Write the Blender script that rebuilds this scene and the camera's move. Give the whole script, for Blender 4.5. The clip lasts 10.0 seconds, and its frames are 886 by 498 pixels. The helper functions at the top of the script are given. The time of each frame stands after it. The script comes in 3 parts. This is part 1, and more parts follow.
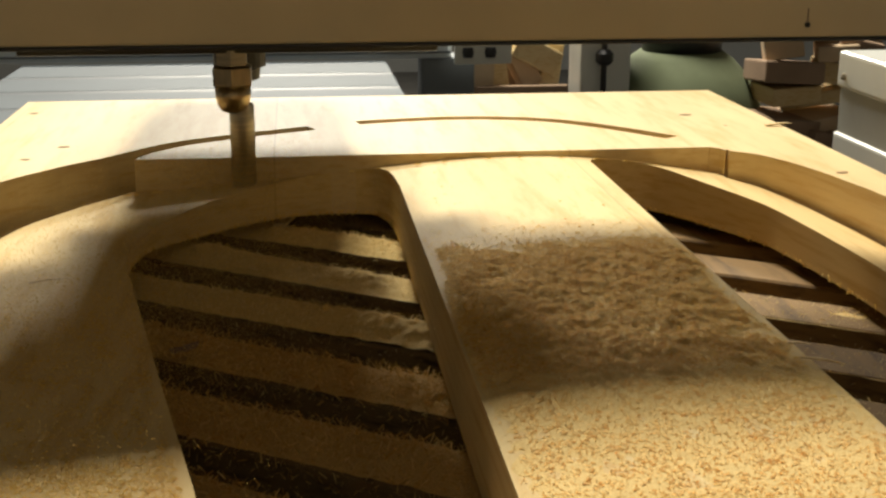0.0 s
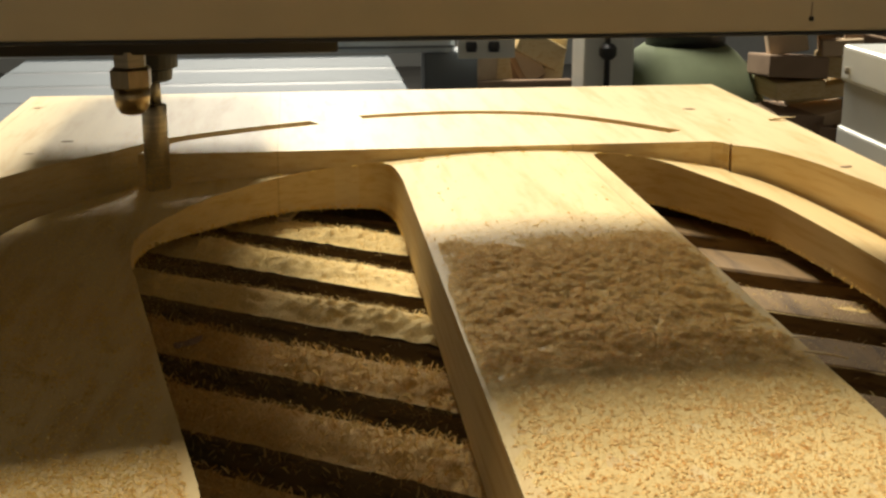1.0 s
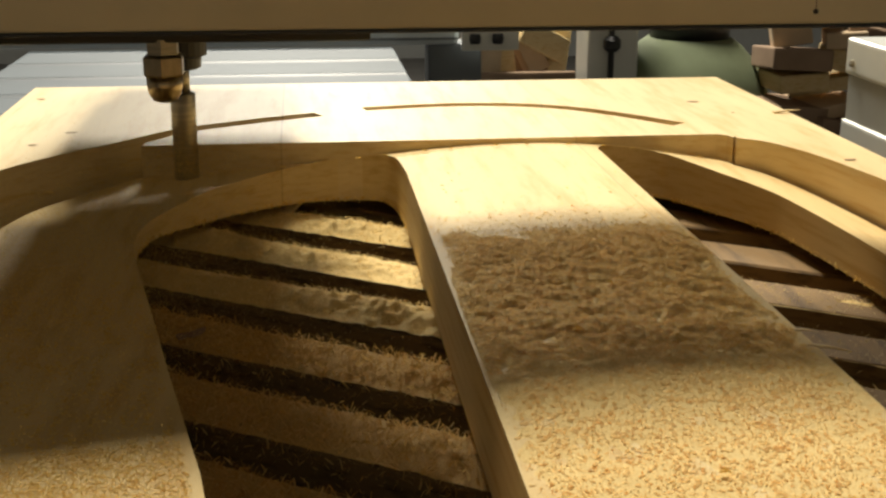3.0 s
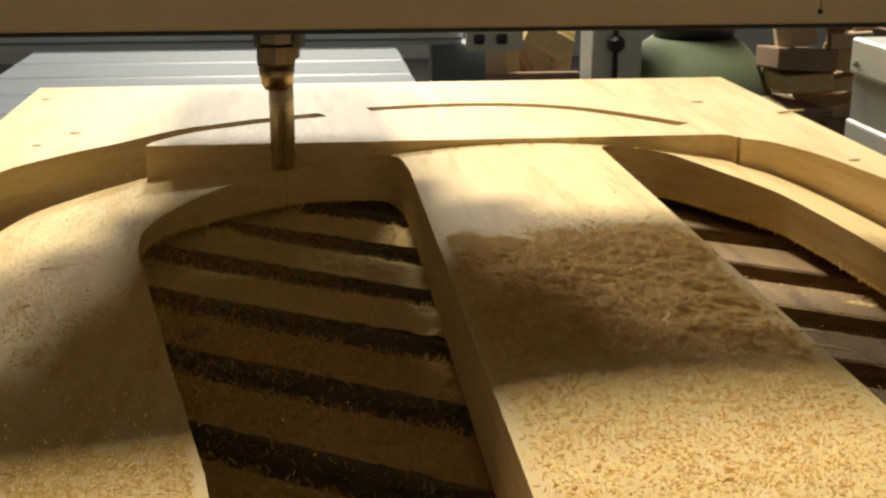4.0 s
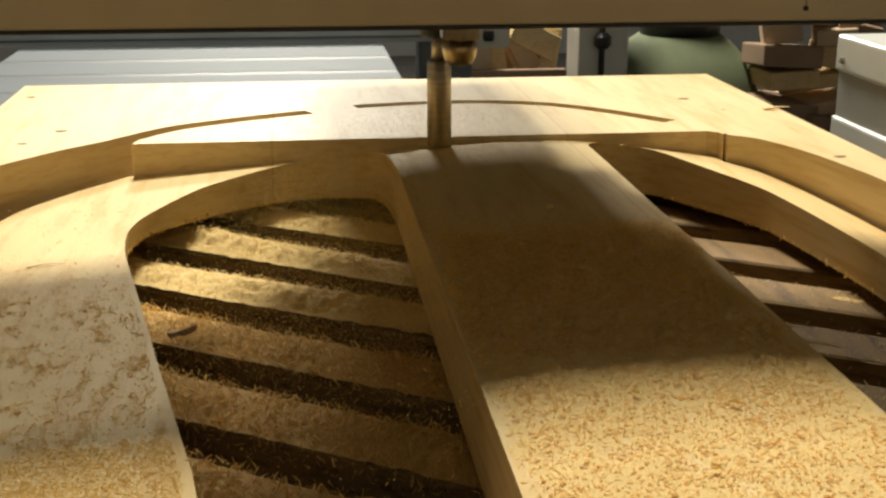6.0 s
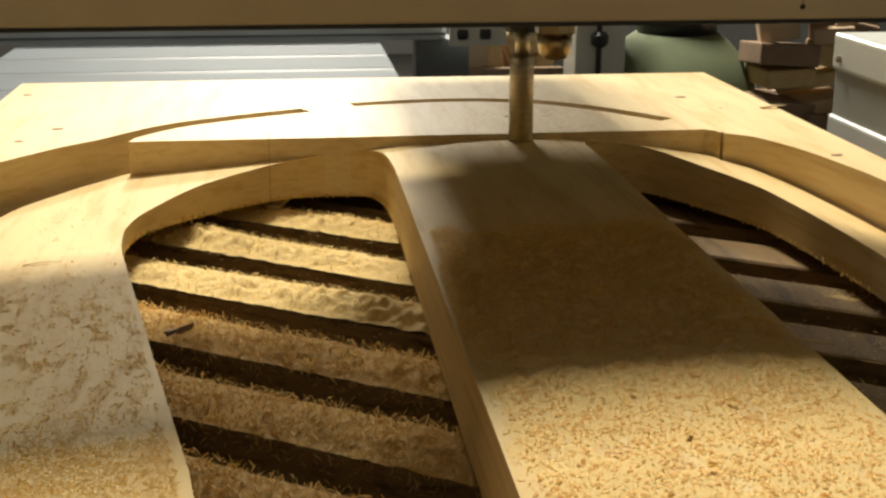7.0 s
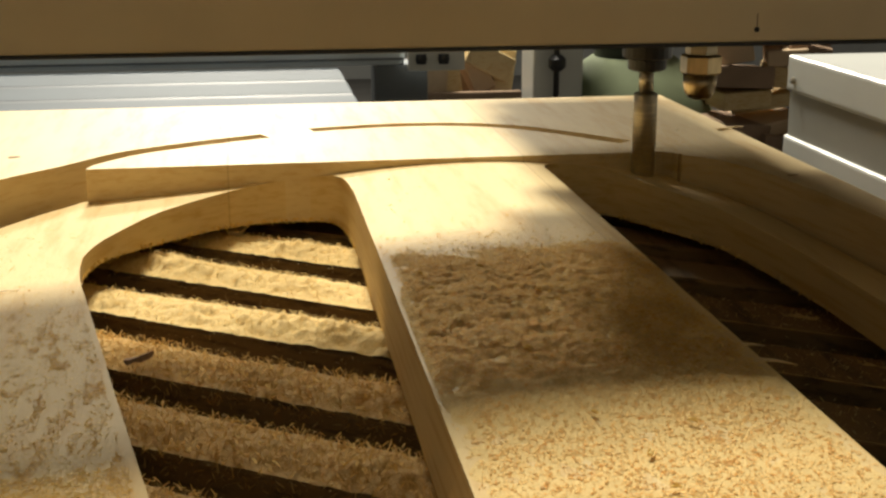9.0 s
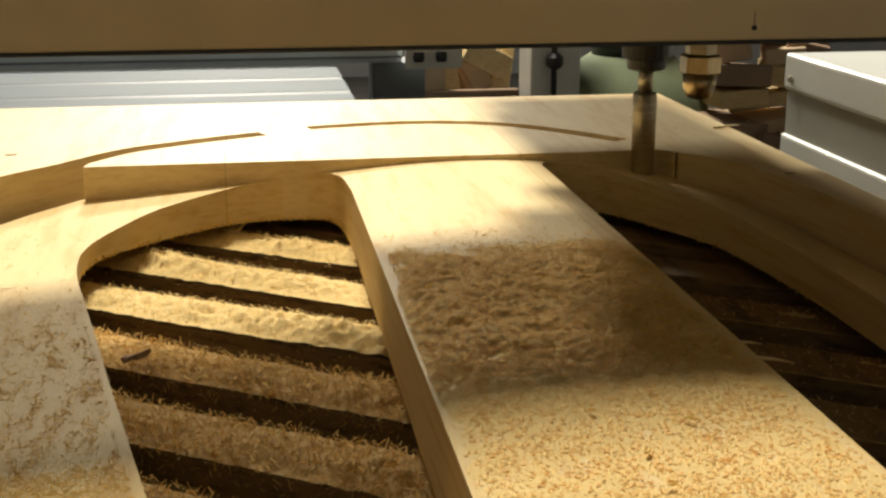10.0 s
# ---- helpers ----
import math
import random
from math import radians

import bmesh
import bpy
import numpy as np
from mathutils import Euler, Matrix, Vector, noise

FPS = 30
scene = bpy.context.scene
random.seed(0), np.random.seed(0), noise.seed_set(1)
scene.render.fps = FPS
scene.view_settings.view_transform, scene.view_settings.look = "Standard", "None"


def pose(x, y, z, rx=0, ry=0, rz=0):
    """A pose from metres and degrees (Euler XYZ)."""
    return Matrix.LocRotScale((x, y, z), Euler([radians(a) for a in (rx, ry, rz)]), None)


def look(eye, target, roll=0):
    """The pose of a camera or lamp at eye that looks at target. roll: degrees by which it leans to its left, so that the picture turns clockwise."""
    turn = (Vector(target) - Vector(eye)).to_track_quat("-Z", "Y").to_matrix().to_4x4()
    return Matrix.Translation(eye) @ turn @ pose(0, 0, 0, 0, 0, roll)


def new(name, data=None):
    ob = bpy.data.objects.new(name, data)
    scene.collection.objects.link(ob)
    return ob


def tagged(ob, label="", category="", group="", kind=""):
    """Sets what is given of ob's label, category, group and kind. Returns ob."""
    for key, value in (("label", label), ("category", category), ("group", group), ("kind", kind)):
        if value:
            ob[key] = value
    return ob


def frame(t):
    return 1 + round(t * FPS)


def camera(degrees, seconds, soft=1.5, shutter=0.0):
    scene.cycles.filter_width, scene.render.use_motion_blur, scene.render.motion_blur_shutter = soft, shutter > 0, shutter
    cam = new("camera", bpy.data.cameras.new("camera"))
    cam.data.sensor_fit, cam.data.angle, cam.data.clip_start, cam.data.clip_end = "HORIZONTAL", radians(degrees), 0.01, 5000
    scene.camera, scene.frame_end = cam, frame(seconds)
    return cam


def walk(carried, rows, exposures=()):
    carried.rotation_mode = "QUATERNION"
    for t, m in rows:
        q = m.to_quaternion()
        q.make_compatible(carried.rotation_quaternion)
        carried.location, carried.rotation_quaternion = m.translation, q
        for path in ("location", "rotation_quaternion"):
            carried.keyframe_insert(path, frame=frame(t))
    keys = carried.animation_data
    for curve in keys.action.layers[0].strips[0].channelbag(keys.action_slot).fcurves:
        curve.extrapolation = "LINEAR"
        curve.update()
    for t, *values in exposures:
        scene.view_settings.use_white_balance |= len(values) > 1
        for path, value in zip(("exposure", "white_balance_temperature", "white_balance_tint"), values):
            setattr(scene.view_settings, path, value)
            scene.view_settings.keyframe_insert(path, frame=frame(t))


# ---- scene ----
# All plan numbers below are in units of K metres, measured from the point under the camera on the panel's top face.
K = 0.17
TOP = 0.95            # height of the panel's top face over the floor, in metres
EYE = TOP + K         # height of the camera

cam = camera(38.0, 10.0, soft=2.5)
walk(cam, [
    (0.0, pose(0, 0, EYE, 74.415, -0.014, -6.565)),
    (0.5, pose(0, 0, EYE, 74.307, 0.116, -6.472)),
    (1.0, pose(0, 0, EYE, 74.168, 0.058, -6.429)),
    (1.5, pose(0, 0, EYE, 74.030, 0.067, -6.444)),
    (2.0, pose(0, 0, EYE, 73.969, 0.027, -6.415)),
    (2.5, pose(0, 0, EYE, 73.816, -0.030, -6.353)),
    (4.0, pose(0, 0, EYE, 73.826, -0.015, -6.070)),
    (4.5, pose(0, 0, EYE, 73.774, -0.051, -6.132)),
    (5.0, pose(0, 0, EYE, 74.040, 0.043, -6.787)),
    (5.5, pose(0, 0, EYE, 73.848, 0.022, -6.631)),
    (7.0, pose(0, 0, EYE, 73.624, -0.098, -6.783)),
    (7.5, pose(0, 0, EYE, 73.524, -0.079, -6.804)),
    (8.0, pose(0, 0, EYE, 73.448, -0.072, -6.681)),
    (8.5, pose(0, 0, EYE, 73.539, -0.078, -7.228)),
    (9.0, pose(0, 0, EYE, 74.699, 0.099, -8.657)),
    (9.5, pose(0, 0, EYE, 74.755, 0.020, -8.758)),
    (10.0, pose(0, 0, EYE, 74.611, 0.024, -8.758)),
])

# ---- light: workshop with two high-bay lamps, unseen, and an added front fill ----
world = bpy.data.worlds.new("workshop_air")
scene.world = world
world.use_nodes = True
world.node_tree.nodes["Background"].inputs[0].default_value = (1.0, 0.95, 0.85, 1)
world.node_tree.nodes["Background"].inputs[1].default_value = 0.008
scene.view_settings.exposure = 0.0


def area_lamp(name, eye, target, size_x, size_y, watts, colour):
    data = bpy.data.lights.new(name, "AREA")
    data.shape, data.size, data.size_y, data.energy, data.color = "RECTANGLE", size_x, size_y, watts, colour
    ob = new(name, data)
    ob.matrix_world = look(eye, target)
    return ob


# two high-bay lamps behind the machine; the third is an added fill on the beam's front
LAMPS = [
    ((-0.05, 3.11, 4.95), (0.1, 0.62, TOP), 0.95, 318, (1.0, 0.922, 0.775)),
    ((-0.05, 6.80, 3.80), (0.1, 0.70, TOP), 0.80, 268, (1.0, 0.922, 0.77)),
    ((0.3, -2.7, 2.9), (0.1, 0.65, TOP + 0.15), 0.50, 1.5, (1.0, 0.90, 0.74)),
]
for spot, aim, size, watts, colour in LAMPS:
    area_lamp("unseen_light", spot, aim, size, size, watts, colour)


# ---- materials ----
def material(name, roughness=0.5, metallic=0.0, colour=(0.5, 0.5, 0.5)):
    m = bpy.data.materials.new(name)
    m.use_nodes = True
    b = m.node_tree.nodes["Principled BSDF"]
    b.inputs["Roughness"].default_value, b.inputs["Metallic"].default_value = roughness, metallic
    b.inputs["Base Color"].default_value = (*colour, 1)
    return m, m.node_tree, b


def node(tree, kind, **values):
    n = tree.nodes.new(kind)
    for key, value in values.items():
        n.inputs[key.replace("_", " ")].default_value = value
    return n


def ramp(tree, factor, stops):
    r = tree.nodes.new("ShaderNodeValToRGB")
    while len(r.color_ramp.elements) < len(stops):
        r.color_ramp.elements.new(0.5)
    for e, (at, c) in zip(r.color_ramp.elements, stops):
        e.position, e.color = at, (*c, 1)
    tree.links.new(factor, r.inputs[0])
    return r.outputs[0]


def spread(tree, scale, stretch=(1, 1, 1), detail=4.0, rough=0.6, where="world"):
    """Noise over the world's place, stretched."""
    g = tree.nodes.new("ShaderNodeNewGeometry") if where == "world" else tree.nodes.new("ShaderNodeTexCoord")
    mp = tree.nodes.new("ShaderNodeMapping")
    mp.inputs["Scale"].default_value = stretch
    tree.links.new(g.outputs["Position" if where == "world" else "Object"], mp.inputs[0])
    n = node(tree, "ShaderNodeTexNoise", Scale=scale, Detail=detail, Roughness=rough)
    tree.links.new(mp.outputs[0], n.inputs["Vector"])
    return n.outputs["Fac"]


def mixed(tree, a, b, factor, how="MULTIPLY"):
    m = tree.nodes.new("ShaderNodeMix")
    m.data_type, m.blend_type = "RGBA", how
    if isinstance(factor, float):
        m.inputs["Factor"].default_value = factor
    else:
        tree.links.new(factor, m.inputs["Factor"])
    tree.links.new(a, m.inputs["A"])
    tree.links.new(b, m.inputs["B"])
    return m.outputs["Result"]


def bump(tree, shader, height, strength, distance):
    b = node(tree, "ShaderNodeBump", Strength=strength, Distance=distance)
    tree.links.new(height, b.inputs["Height"])
    tree.links.new(b.outputs[0], shader.inputs["Normal"])


def pine(name, light, dark, roughness=0.55, joints=False, dusty=False):
    """Pale softwood with the grain along y, two scales of tone and fine pores."""
    m, t, b = material(name, roughness)
    grain = spread(t, 1100, (1, 1, 1), 4, 0.7) if dusty else spread(t, 30, (2.6, 0.35, 9.0), 5, 0.6)
    broad = spread(t, 5, (2.2, 0.5, 2.2), 3, 0.5)
    c1 = ramp(t, grain, [(0.32, dark), (0.5, light), (0.72, tuple(min(1, v * 1.06) for v in light))])
    c2 = ramp(t, broad, [(0.3, (0.86, 0.80, 0.70)), (0.65, (1, 1, 1))])
    tone = mixed(t, c1, c2, 0.8)
    if joints:
        # boards glued side by side: a thin dark line at every joint and a tone of its own for every board
        sep = t.nodes.new("ShaderNodeSeparateXYZ")
        t.links.new(t.nodes.new("ShaderNodeNewGeometry").outputs["Position"], sep.inputs[0])
        steps = []
        for op, val in (("ADD", 0.09 * K), ("DIVIDE", 1.17 * K)):
            q = t.nodes.new("ShaderNodeMath")
            q.operation = op
            q.inputs[1].default_value = val
            t.links.new(steps[-1] if steps else sep.outputs["X"], q.inputs[0])
            steps.append(q.outputs[0])
        board = t.nodes.new("ShaderNodeMath")
        board.operation = "FLOOR"
        t.links.new(steps[-1], board.inputs[0])
        cell = t.nodes.new("ShaderNodeTexWhiteNoise")
        cell.noise_dimensions = "1D"
        t.links.new(board.outputs[0], cell.inputs["W"])
        near = t.nodes.new("ShaderNodeMath")
        near.operation = "PINGPONG"
        near.inputs[1].default_value = 0.5
        t.links.new(steps[-1], near.inputs[0])
        tone = mixed(t, tone, ramp(t, cell.outputs["Value"], [(0, (0.92, 0.89, 0.84)), (1, (1, 1, 1))]), 1.0)
        tone = mixed(t, tone, ramp(t, near.outputs[0], [(0.0, (0.5, 0.4, 0.3)), (0.003, (1, 1, 1))]), 0.5)
    t.links.new(tone, b.inputs["Base Color"])
    fine = spread(t, 900, (1, 0.25, 1), 3, 0.6)
    bump(t, b, grain if dusty else fine, 0.3 if dusty else 0.25, 0.0006 if dusty else 0.0004)
    return m


def painted(name, colour, roughness=0.45, dirt=0.8, metallic=0.0):
    m, t, b = material(name, roughness, metallic)
    c1 = ramp(t, spread(t, 8, detail=5), [(0.3, tuple(v * dirt for v in colour)), (0.6, colour)])
    t.links.new(c1, b.inputs["Base Color"])
    bump(t, b, spread(t, 400), 0.08, 0.0004)
    return m


def brushed(name, colour, roughness, stretch):
    m, t, b = material(name, roughness, 1.0)
    s = spread(t, 60, stretch, 4, 0.6, "object")
    t.links.new(ramp(t, s, [(0.3, tuple(v * 0.7 for v in colour)), (0.65, colour)]), b.inputs["Base Color"])
    bump(t, b, s, 0.1, 0.0003)
    return m


def shavings(name, stops, roughness=0.8):
    """Chips: every loose flake has a tone of its own."""
    m, t, b = material(name, roughness)
    g = t.nodes.new("ShaderNodeNewGeometry")
    t.links.new(ramp(t, g.outputs["Random Per Island"], stops), b.inputs["Base Color"])
    # thin shavings let light through
    thin = t.nodes.new("ShaderNodeBsdfTranslucent")
    t.links.new(b.inputs["Base Color"].links[0].from_socket, thin.inputs["Color"])
    both = t.nodes.new("ShaderNodeMixShader")
    both.inputs[0].default_value = 0.5
    t.links.new(b.outputs[0], both.inputs[1])
    t.links.new(thin.outputs[0], both.inputs[2])
    t.links.new(both.outputs[0], t.nodes["Material Output"].inputs["Surface"])
    return m


WOOD = pine("pine", (0.81, 0.66, 0.37), (0.73, 0.53, 0.24), joints=True)
WOOD_ARCH = pine("pine_milled", (0.80, 0.63, 0.31), (0.70, 0.49, 0.19), 0.68, joints=True)
SLAT = pine("old_slat_wood", (0.24, 0.15, 0.055), (0.11, 0.066, 0.024), 0.8)
CHIP = shavings("pine_chips", [(0.0, (0.73, 0.45, 0.10)), (0.2, (0.82, 0.56, 0.15)), (0.5, (0.86, 0.64, 0.21)), (1.0, (0.89, 0.74, 0.33))])
HEAP_SPOKE = pine("spoke_sawdust", (0.80, 0.61, 0.27), (0.69, 0.475, 0.175), 0.9, dusty=True)
# near slats: darker, oranger sawdust and chips with their shade in the colour
HEAP_NEAR = pine("shaded_sawdust", (0.64, 0.44, 0.16), (0.44, 0.27, 0.08), 0.9, dusty=True)
CHIP_FRONT = shavings("orange_chips", [(0.0, (0.80, 0.47, 0.13)), (0.25, (0.86, 0.60, 0.23)), (1.0, (0.90, 0.72, 0.37))])
CHIP_NEAR = shavings("shaded_chips", [(0.0, (0.60, 0.36, 0.09)), (0.4, (0.71, 0.49, 0.17)), (1.0, (0.82, 0.63, 0.28))])
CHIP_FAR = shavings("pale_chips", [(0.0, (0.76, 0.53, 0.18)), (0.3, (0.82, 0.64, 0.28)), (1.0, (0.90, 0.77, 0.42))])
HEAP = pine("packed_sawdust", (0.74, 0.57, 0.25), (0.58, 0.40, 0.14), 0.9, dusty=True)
BEIGE = painted("beige_enamel", (0.76, 0.64, 0.42), 0.4, 0.88)
DARK = painted("dark_steel", (0.055, 0.05, 0.042), 0.5, 0.7)
BLACK = painted("blackened_steel", (0.03, 0.03, 0.032), 0.38, 0.6)
STEEL = brushed("tool_steel", (0.58, 0.52, 0.40), 0.40, (1, 1, 12))
BRASS = brushed("nickel_brass", (0.58, 0.47, 0.30), 0.3, (4, 4, 1))
SLOT = painted("slot_aluminium", (0.050, 0.068, 0.083), 0.5, 0.8)
ALU = painted("anodised_aluminium", (0.066, 0.089, 0.108), 0.66, 0.85, 0.1)
RAIL = painted("rail_aluminium", (0.62, 0.69, 0.73), 0.45, 0.85, 0.1)
GREY = painted("reflection_grey", (0.46, 0.46, 0.41), 0.4, 0.85)
ALU_DARK = painted("dark_aluminium", (0.16, 0.18, 0.20), 0.5, 0.8, 0.3)
WHITE = painted("white_enamel", (0.74, 0.76, 0.72), 0.3, 0.92)
GREEN = painted("green_hammer_paint", (0.18, 0.215, 0.12), 0.85, 0.75)
CARD = painted("raw_offcut", (0.70, 0.53, 0.34), 0.85, 0.75)
CARD_DARK = painted("stained_offcut", (0.36, 0.245, 0.16), 0.85, 0.7)
CONCRETE = painted("concrete", (0.07, 0.067, 0.062), 0.85, 0.75)
PLASTER = painted("plaster", (0.13, 0.125, 0.115), 0.9, 0.85)
LIMEWASH = painted("limewashed_wall", (0.36, 0.37, 0.36), 0.9, 0.85)
KNOT = painted("knot_wood", (0.30, 0.17, 0.07), 0.7, 0.5)


# ---- building helpers ----
def P(x, y, z):
    return Vector((K * x, K * y, TOP + K * z))


def thing(name, x, y, z, label, category, group="", kind=""):
    ob = new(name)
    ob.location = P(x, y, z)
    ob.empty_display_size = 0.02
    return tagged(ob, label, category, group, kind)


def home(ob):
    spot = Vector((0, 0, 0))
    while ob:
        spot += ob.location
        ob = ob.parent
    return spot


def part(name, bm, mat, parent=None, label="", smooth=False, at=None):
    """Links a bmesh, drawn in plan units, as one mesh object, under a thing or by itself."""
    base = home(parent) if parent else (P(*at) if at else P(0, 0, 0))
    for v in bm.verts:
        v.co = P(*v.co) - base
    bmesh.ops.recalc_face_normals(bm, faces=bm.faces)
    for f in bm.faces:
        f.smooth = smooth
    me = bpy.data.meshes.new(name)
    bm.to_mesh(me)
    bm.free()
    me.materials.append(mat)
    ob = new(name, me)
    if parent:
        ob.parent = parent
    else:
        ob.location = base
    if label:
        ob["label"] = label
    return ob


def box(bm, x0, x1, y0, y1, z0, z1, bevel=0.0, segments=2):
    vs = [bm.verts.new((x, y, z)) for z in (z0, z1) for x, y in ((x0, y0), (x1, y0), (x1, y1), (x0, y1))]
    fs = [bm.faces.new([vs[i] for i in q]) for q in ((3, 2, 1, 0), (4, 5, 6, 7), (0, 1, 5, 4), (1, 2, 6, 5), (2, 3, 7, 6), (3, 0, 4, 7))]
    if bevel:
        bmesh.ops.bevel(bm, geom=list({e for f in fs for e in f.edges}), offset=bevel, segments=segments, affect="EDGES", profile=0.6)
    return bm


def boxed(*a, **k):
    return box(bmesh.new(), *a, **k)


def lathe(x, y, rings, sides=32, hexed=False):
    """A turned solid from (radius, z) rings; six flat sides where hexed."""
    bm = bmesh.new()
    n = 6 if hexed else sides
    loops = []
    for r, z in rings:
        loops.append([bm.verts.new((x + r * math.cos(math.tau * (i + 0.5) / n), y + r * math.sin(math.tau * (i + 0.5) / n), z)) for i in range(n)])
    for a, b in zip(loops, loops[1:]):
        for i in range(n):
            bm.faces.new((a[i], a[(i + 1) % n], b[(i + 1) % n], b[i]))
    bm.faces.new(loops[0])
    bm.faces.new(loops[-1])
    return bm


def spline(points, steps=8):
    """A smooth line through the points."""
    pts = [Vector(p) for p in points]
    pts = [2 * pts[0] - pts[1]] + pts + [2 * pts[-1] - pts[-2]]
    out = []
    for a, b, c, d in zip(pts, pts[1:], pts[2:], pts[3:]):
        for i in range(steps):
            s = i / steps
            out.append(0.5 * (2 * b + (c - a) * s + (2 * a - 5 * b + 4 * c - d) * s * s + (3 * b - a - 3 * c + d) * s ** 3))
    return [(p.x, p.y) for p in out] + [tuple(points[-1])]


ARCH_X = (-1.4, -0.67, -0.09, 0.35, 0.57, 0.8, 1.03, 1.25, 1.39, 1.56, 1.66, 1.88, 2.02, 2.2)
ARCH_Z = (-0.175, -0.135, -0.09, -0.047, -0.028, -0.018, -0.021, -0.038, -0.057, -0.083, -0.097, -0.137, -0.175, -0.215)


def arch(x):
    """Height of the milled, crowned face over the panel's width."""
    k = 0.08
    return float(np.mean([np.interp(x + d, ARCH_X, ARCH_Z) for d in (-k, -k / 2, 0, k / 2, k)]))


REST = -0.30           # underside of the frame, on the slats


def underside(x):
    """Height of the arched part's lower face: thin at the arm, thick under the spoke."""
    return float(np.interp(x, (-0.62, -0.50, -0.36, 0.30, 0.40, 1.0, 1.25, 1.75), (-0.190, -0.198, -0.228, -0.240, -0.275, -0.275, -0.245, -0.250)))


def slab(loops, top, low, cuts=()):
    """A plate from an outline and its holes, its top shaped by top(x), cut into strips at the given x."""
    bm = bmesh.new()
    for loop in loops:
        vs = [bm.verts.new((x, y, 0)) for x, y in loop]
        for a, b in zip(vs, vs[1:] + vs[:1]):
            bm.edges.new((a, b))
    bmesh.ops.triangle_fill(bm, edges=list(bm.edges), use_beauty=True, use_dissolve=False)
    for x in cuts:
        bmesh.ops.bisect_plane(bm, geom=list(bm.verts) + list(bm.edges) + list(bm.faces), plane_co=(x, 0, 0), plane_no=(1, 0, 0), dist=1e-5)
    faces = list(bm.faces)
    made = bmesh.ops.extrude_face_region(bm, geom=faces)
    upper = [v for v in made["geom"] if isinstance(v, bmesh.types.BMVert)]
    raised = set(upper)
    for v in bm.verts:
        v.co.z = top(v.co.x) if v in raised else low(v.co.x, v.co.y)
    return bm


# ---- the workpiece: a thick glued pine panel, half milled ----
TOOL_R = 0.047
STEP_Y = 4.965
LEFT, RIGHT, BACK, FRONT = -1.302, 2.13, 6.4555, 0.9
# outer side of the through-cut kerf, from the front of the panel's left edge round to the right
KERF_LEFT = spline([(-1.19, FRONT + 0.25), (-1.19, 2.6), (-1.185, 3.9), (-1.10, 4.50), (-0.907, 4.834), (-0.731, 5.036), (-0.541, 5.282), (-0.324, 5.436), (-0.091, 5.559), (0.045, 5.622)])
KERF_RIGHT = spline([(0.26, 5.732), (0.412, 5.768), (0.674, 5.803), (0.932, 5.778), (1.176, 5.678), (1.391, 5.482), (1.60, 5.215)])
SIDE_RIGHT = spline([(1.712, 4.878), (1.798, 4.80), (1.86, 4.659), (1.907, 4.499), (1.94, 4.32), (1.975, 4.084), (2.01, 3.6), (2.02, 2.6), (2.02, FRONT + 0.25)])


def inset(line, d):
    """The line moved to its right-hand side by d."""
    out = []
    for i, (x, y) in enumerate(line):
        x0, y0 = line[max(0, i - 1)]
        x1, y1 = line[min(len(line) - 1, i + 1)]
        n = math.hypot(x1 - x0, y1 - y0) or 1
        out.append((x + d * (y1 - y0) / n, y - d * (x1 - x0) / n))
    return out


RIM_LEFT = inset(KERF_LEFT, 0.098)
RIM_RIGHT = inset(SIDE_RIGHT, 0.03)
workpiece = thing("pine_panel", 0.4, 3.6, REST, "thick pale pine panel, half milled into an arched spoked shape", "wood panel")
# the frame: everything outside the kerf, with the raised crescent that still hangs on it by tabs
crescent = [(-0.625, STEP_Y), (1.655, STEP_Y), (1.690, STEP_Y - 0.03), (1.700, STEP_Y - 0.075), (1.712, STEP_Y - 0.05)]
kerf_inner = [p for p in RIM_LEFT if p[0] > -0.625]
frame_loop = [(LEFT, FRONT), (LEFT, BACK), (RIGHT, BACK), (RIGHT, FRONT)]
hole = (KERF_LEFT + list(reversed([p for p in kerf_inner])) + crescent + SIDE_RIGHT)
slot = KERF_RIGHT + list(reversed(inset(KERF_RIGHT, 0.085)))
part("panel_frame", slab([frame_loop, hole, slot], lambda x: 0.0, lambda x, y: -0.236 if -0.63 < x < 1.71 and STEP_Y - 0.1 < y < 5.7 else REST), WOOD, workpiece)

# the arched part: rim, spoke and side arms under the crowned face
OPEN_L = [(-0.10, FRONT + 0.6), (-0.216, 2.279)] + spline([(-0.329, 2.843), (-0.461, 3.527), (-0.530, 3.88), (-0.550, 4.08), (-0.546, 4.19), (-0.516, 4.325), (-0.436, 4.504), (-0.347, 4.662), (-0.249, 4.764), (-0.145, 4.851), (-0.038, 4.920), (0.073, 4.958), (0.185, 4.966), (0.285, 4.955), (0.335, 4.905), (0.358, 4.80), (0.370, 4.60)]) + [(0.374, 2.3), (0.374, FRONT + 0.6)]
OPEN_R = [(1.148, FRONT + 0.6), (1.148, 4.60)] + spline([(1.148, 4.80), (1.150, 4.89), (1.19, 4.945), (1.30, 4.955), (1.421, 4.905), (1.497, 4.783), (1.567, 4.640), (1.637, 4.500), (1.690, 4.360), (1.720, 4.165), (1.741, 3.972), (1.756, 3.777), (1.765, 3.605)]) + [(1.77, 2.6), (1.77, FRONT + 0.6)]
outer = [p for p in RIM_LEFT if p[0] < -0.63] + [(-0.622, STEP_Y + 0.03), (1.70, STEP_Y + 0.03)] + [p for p in RIM_RIGHT if p[1] < 4.86]
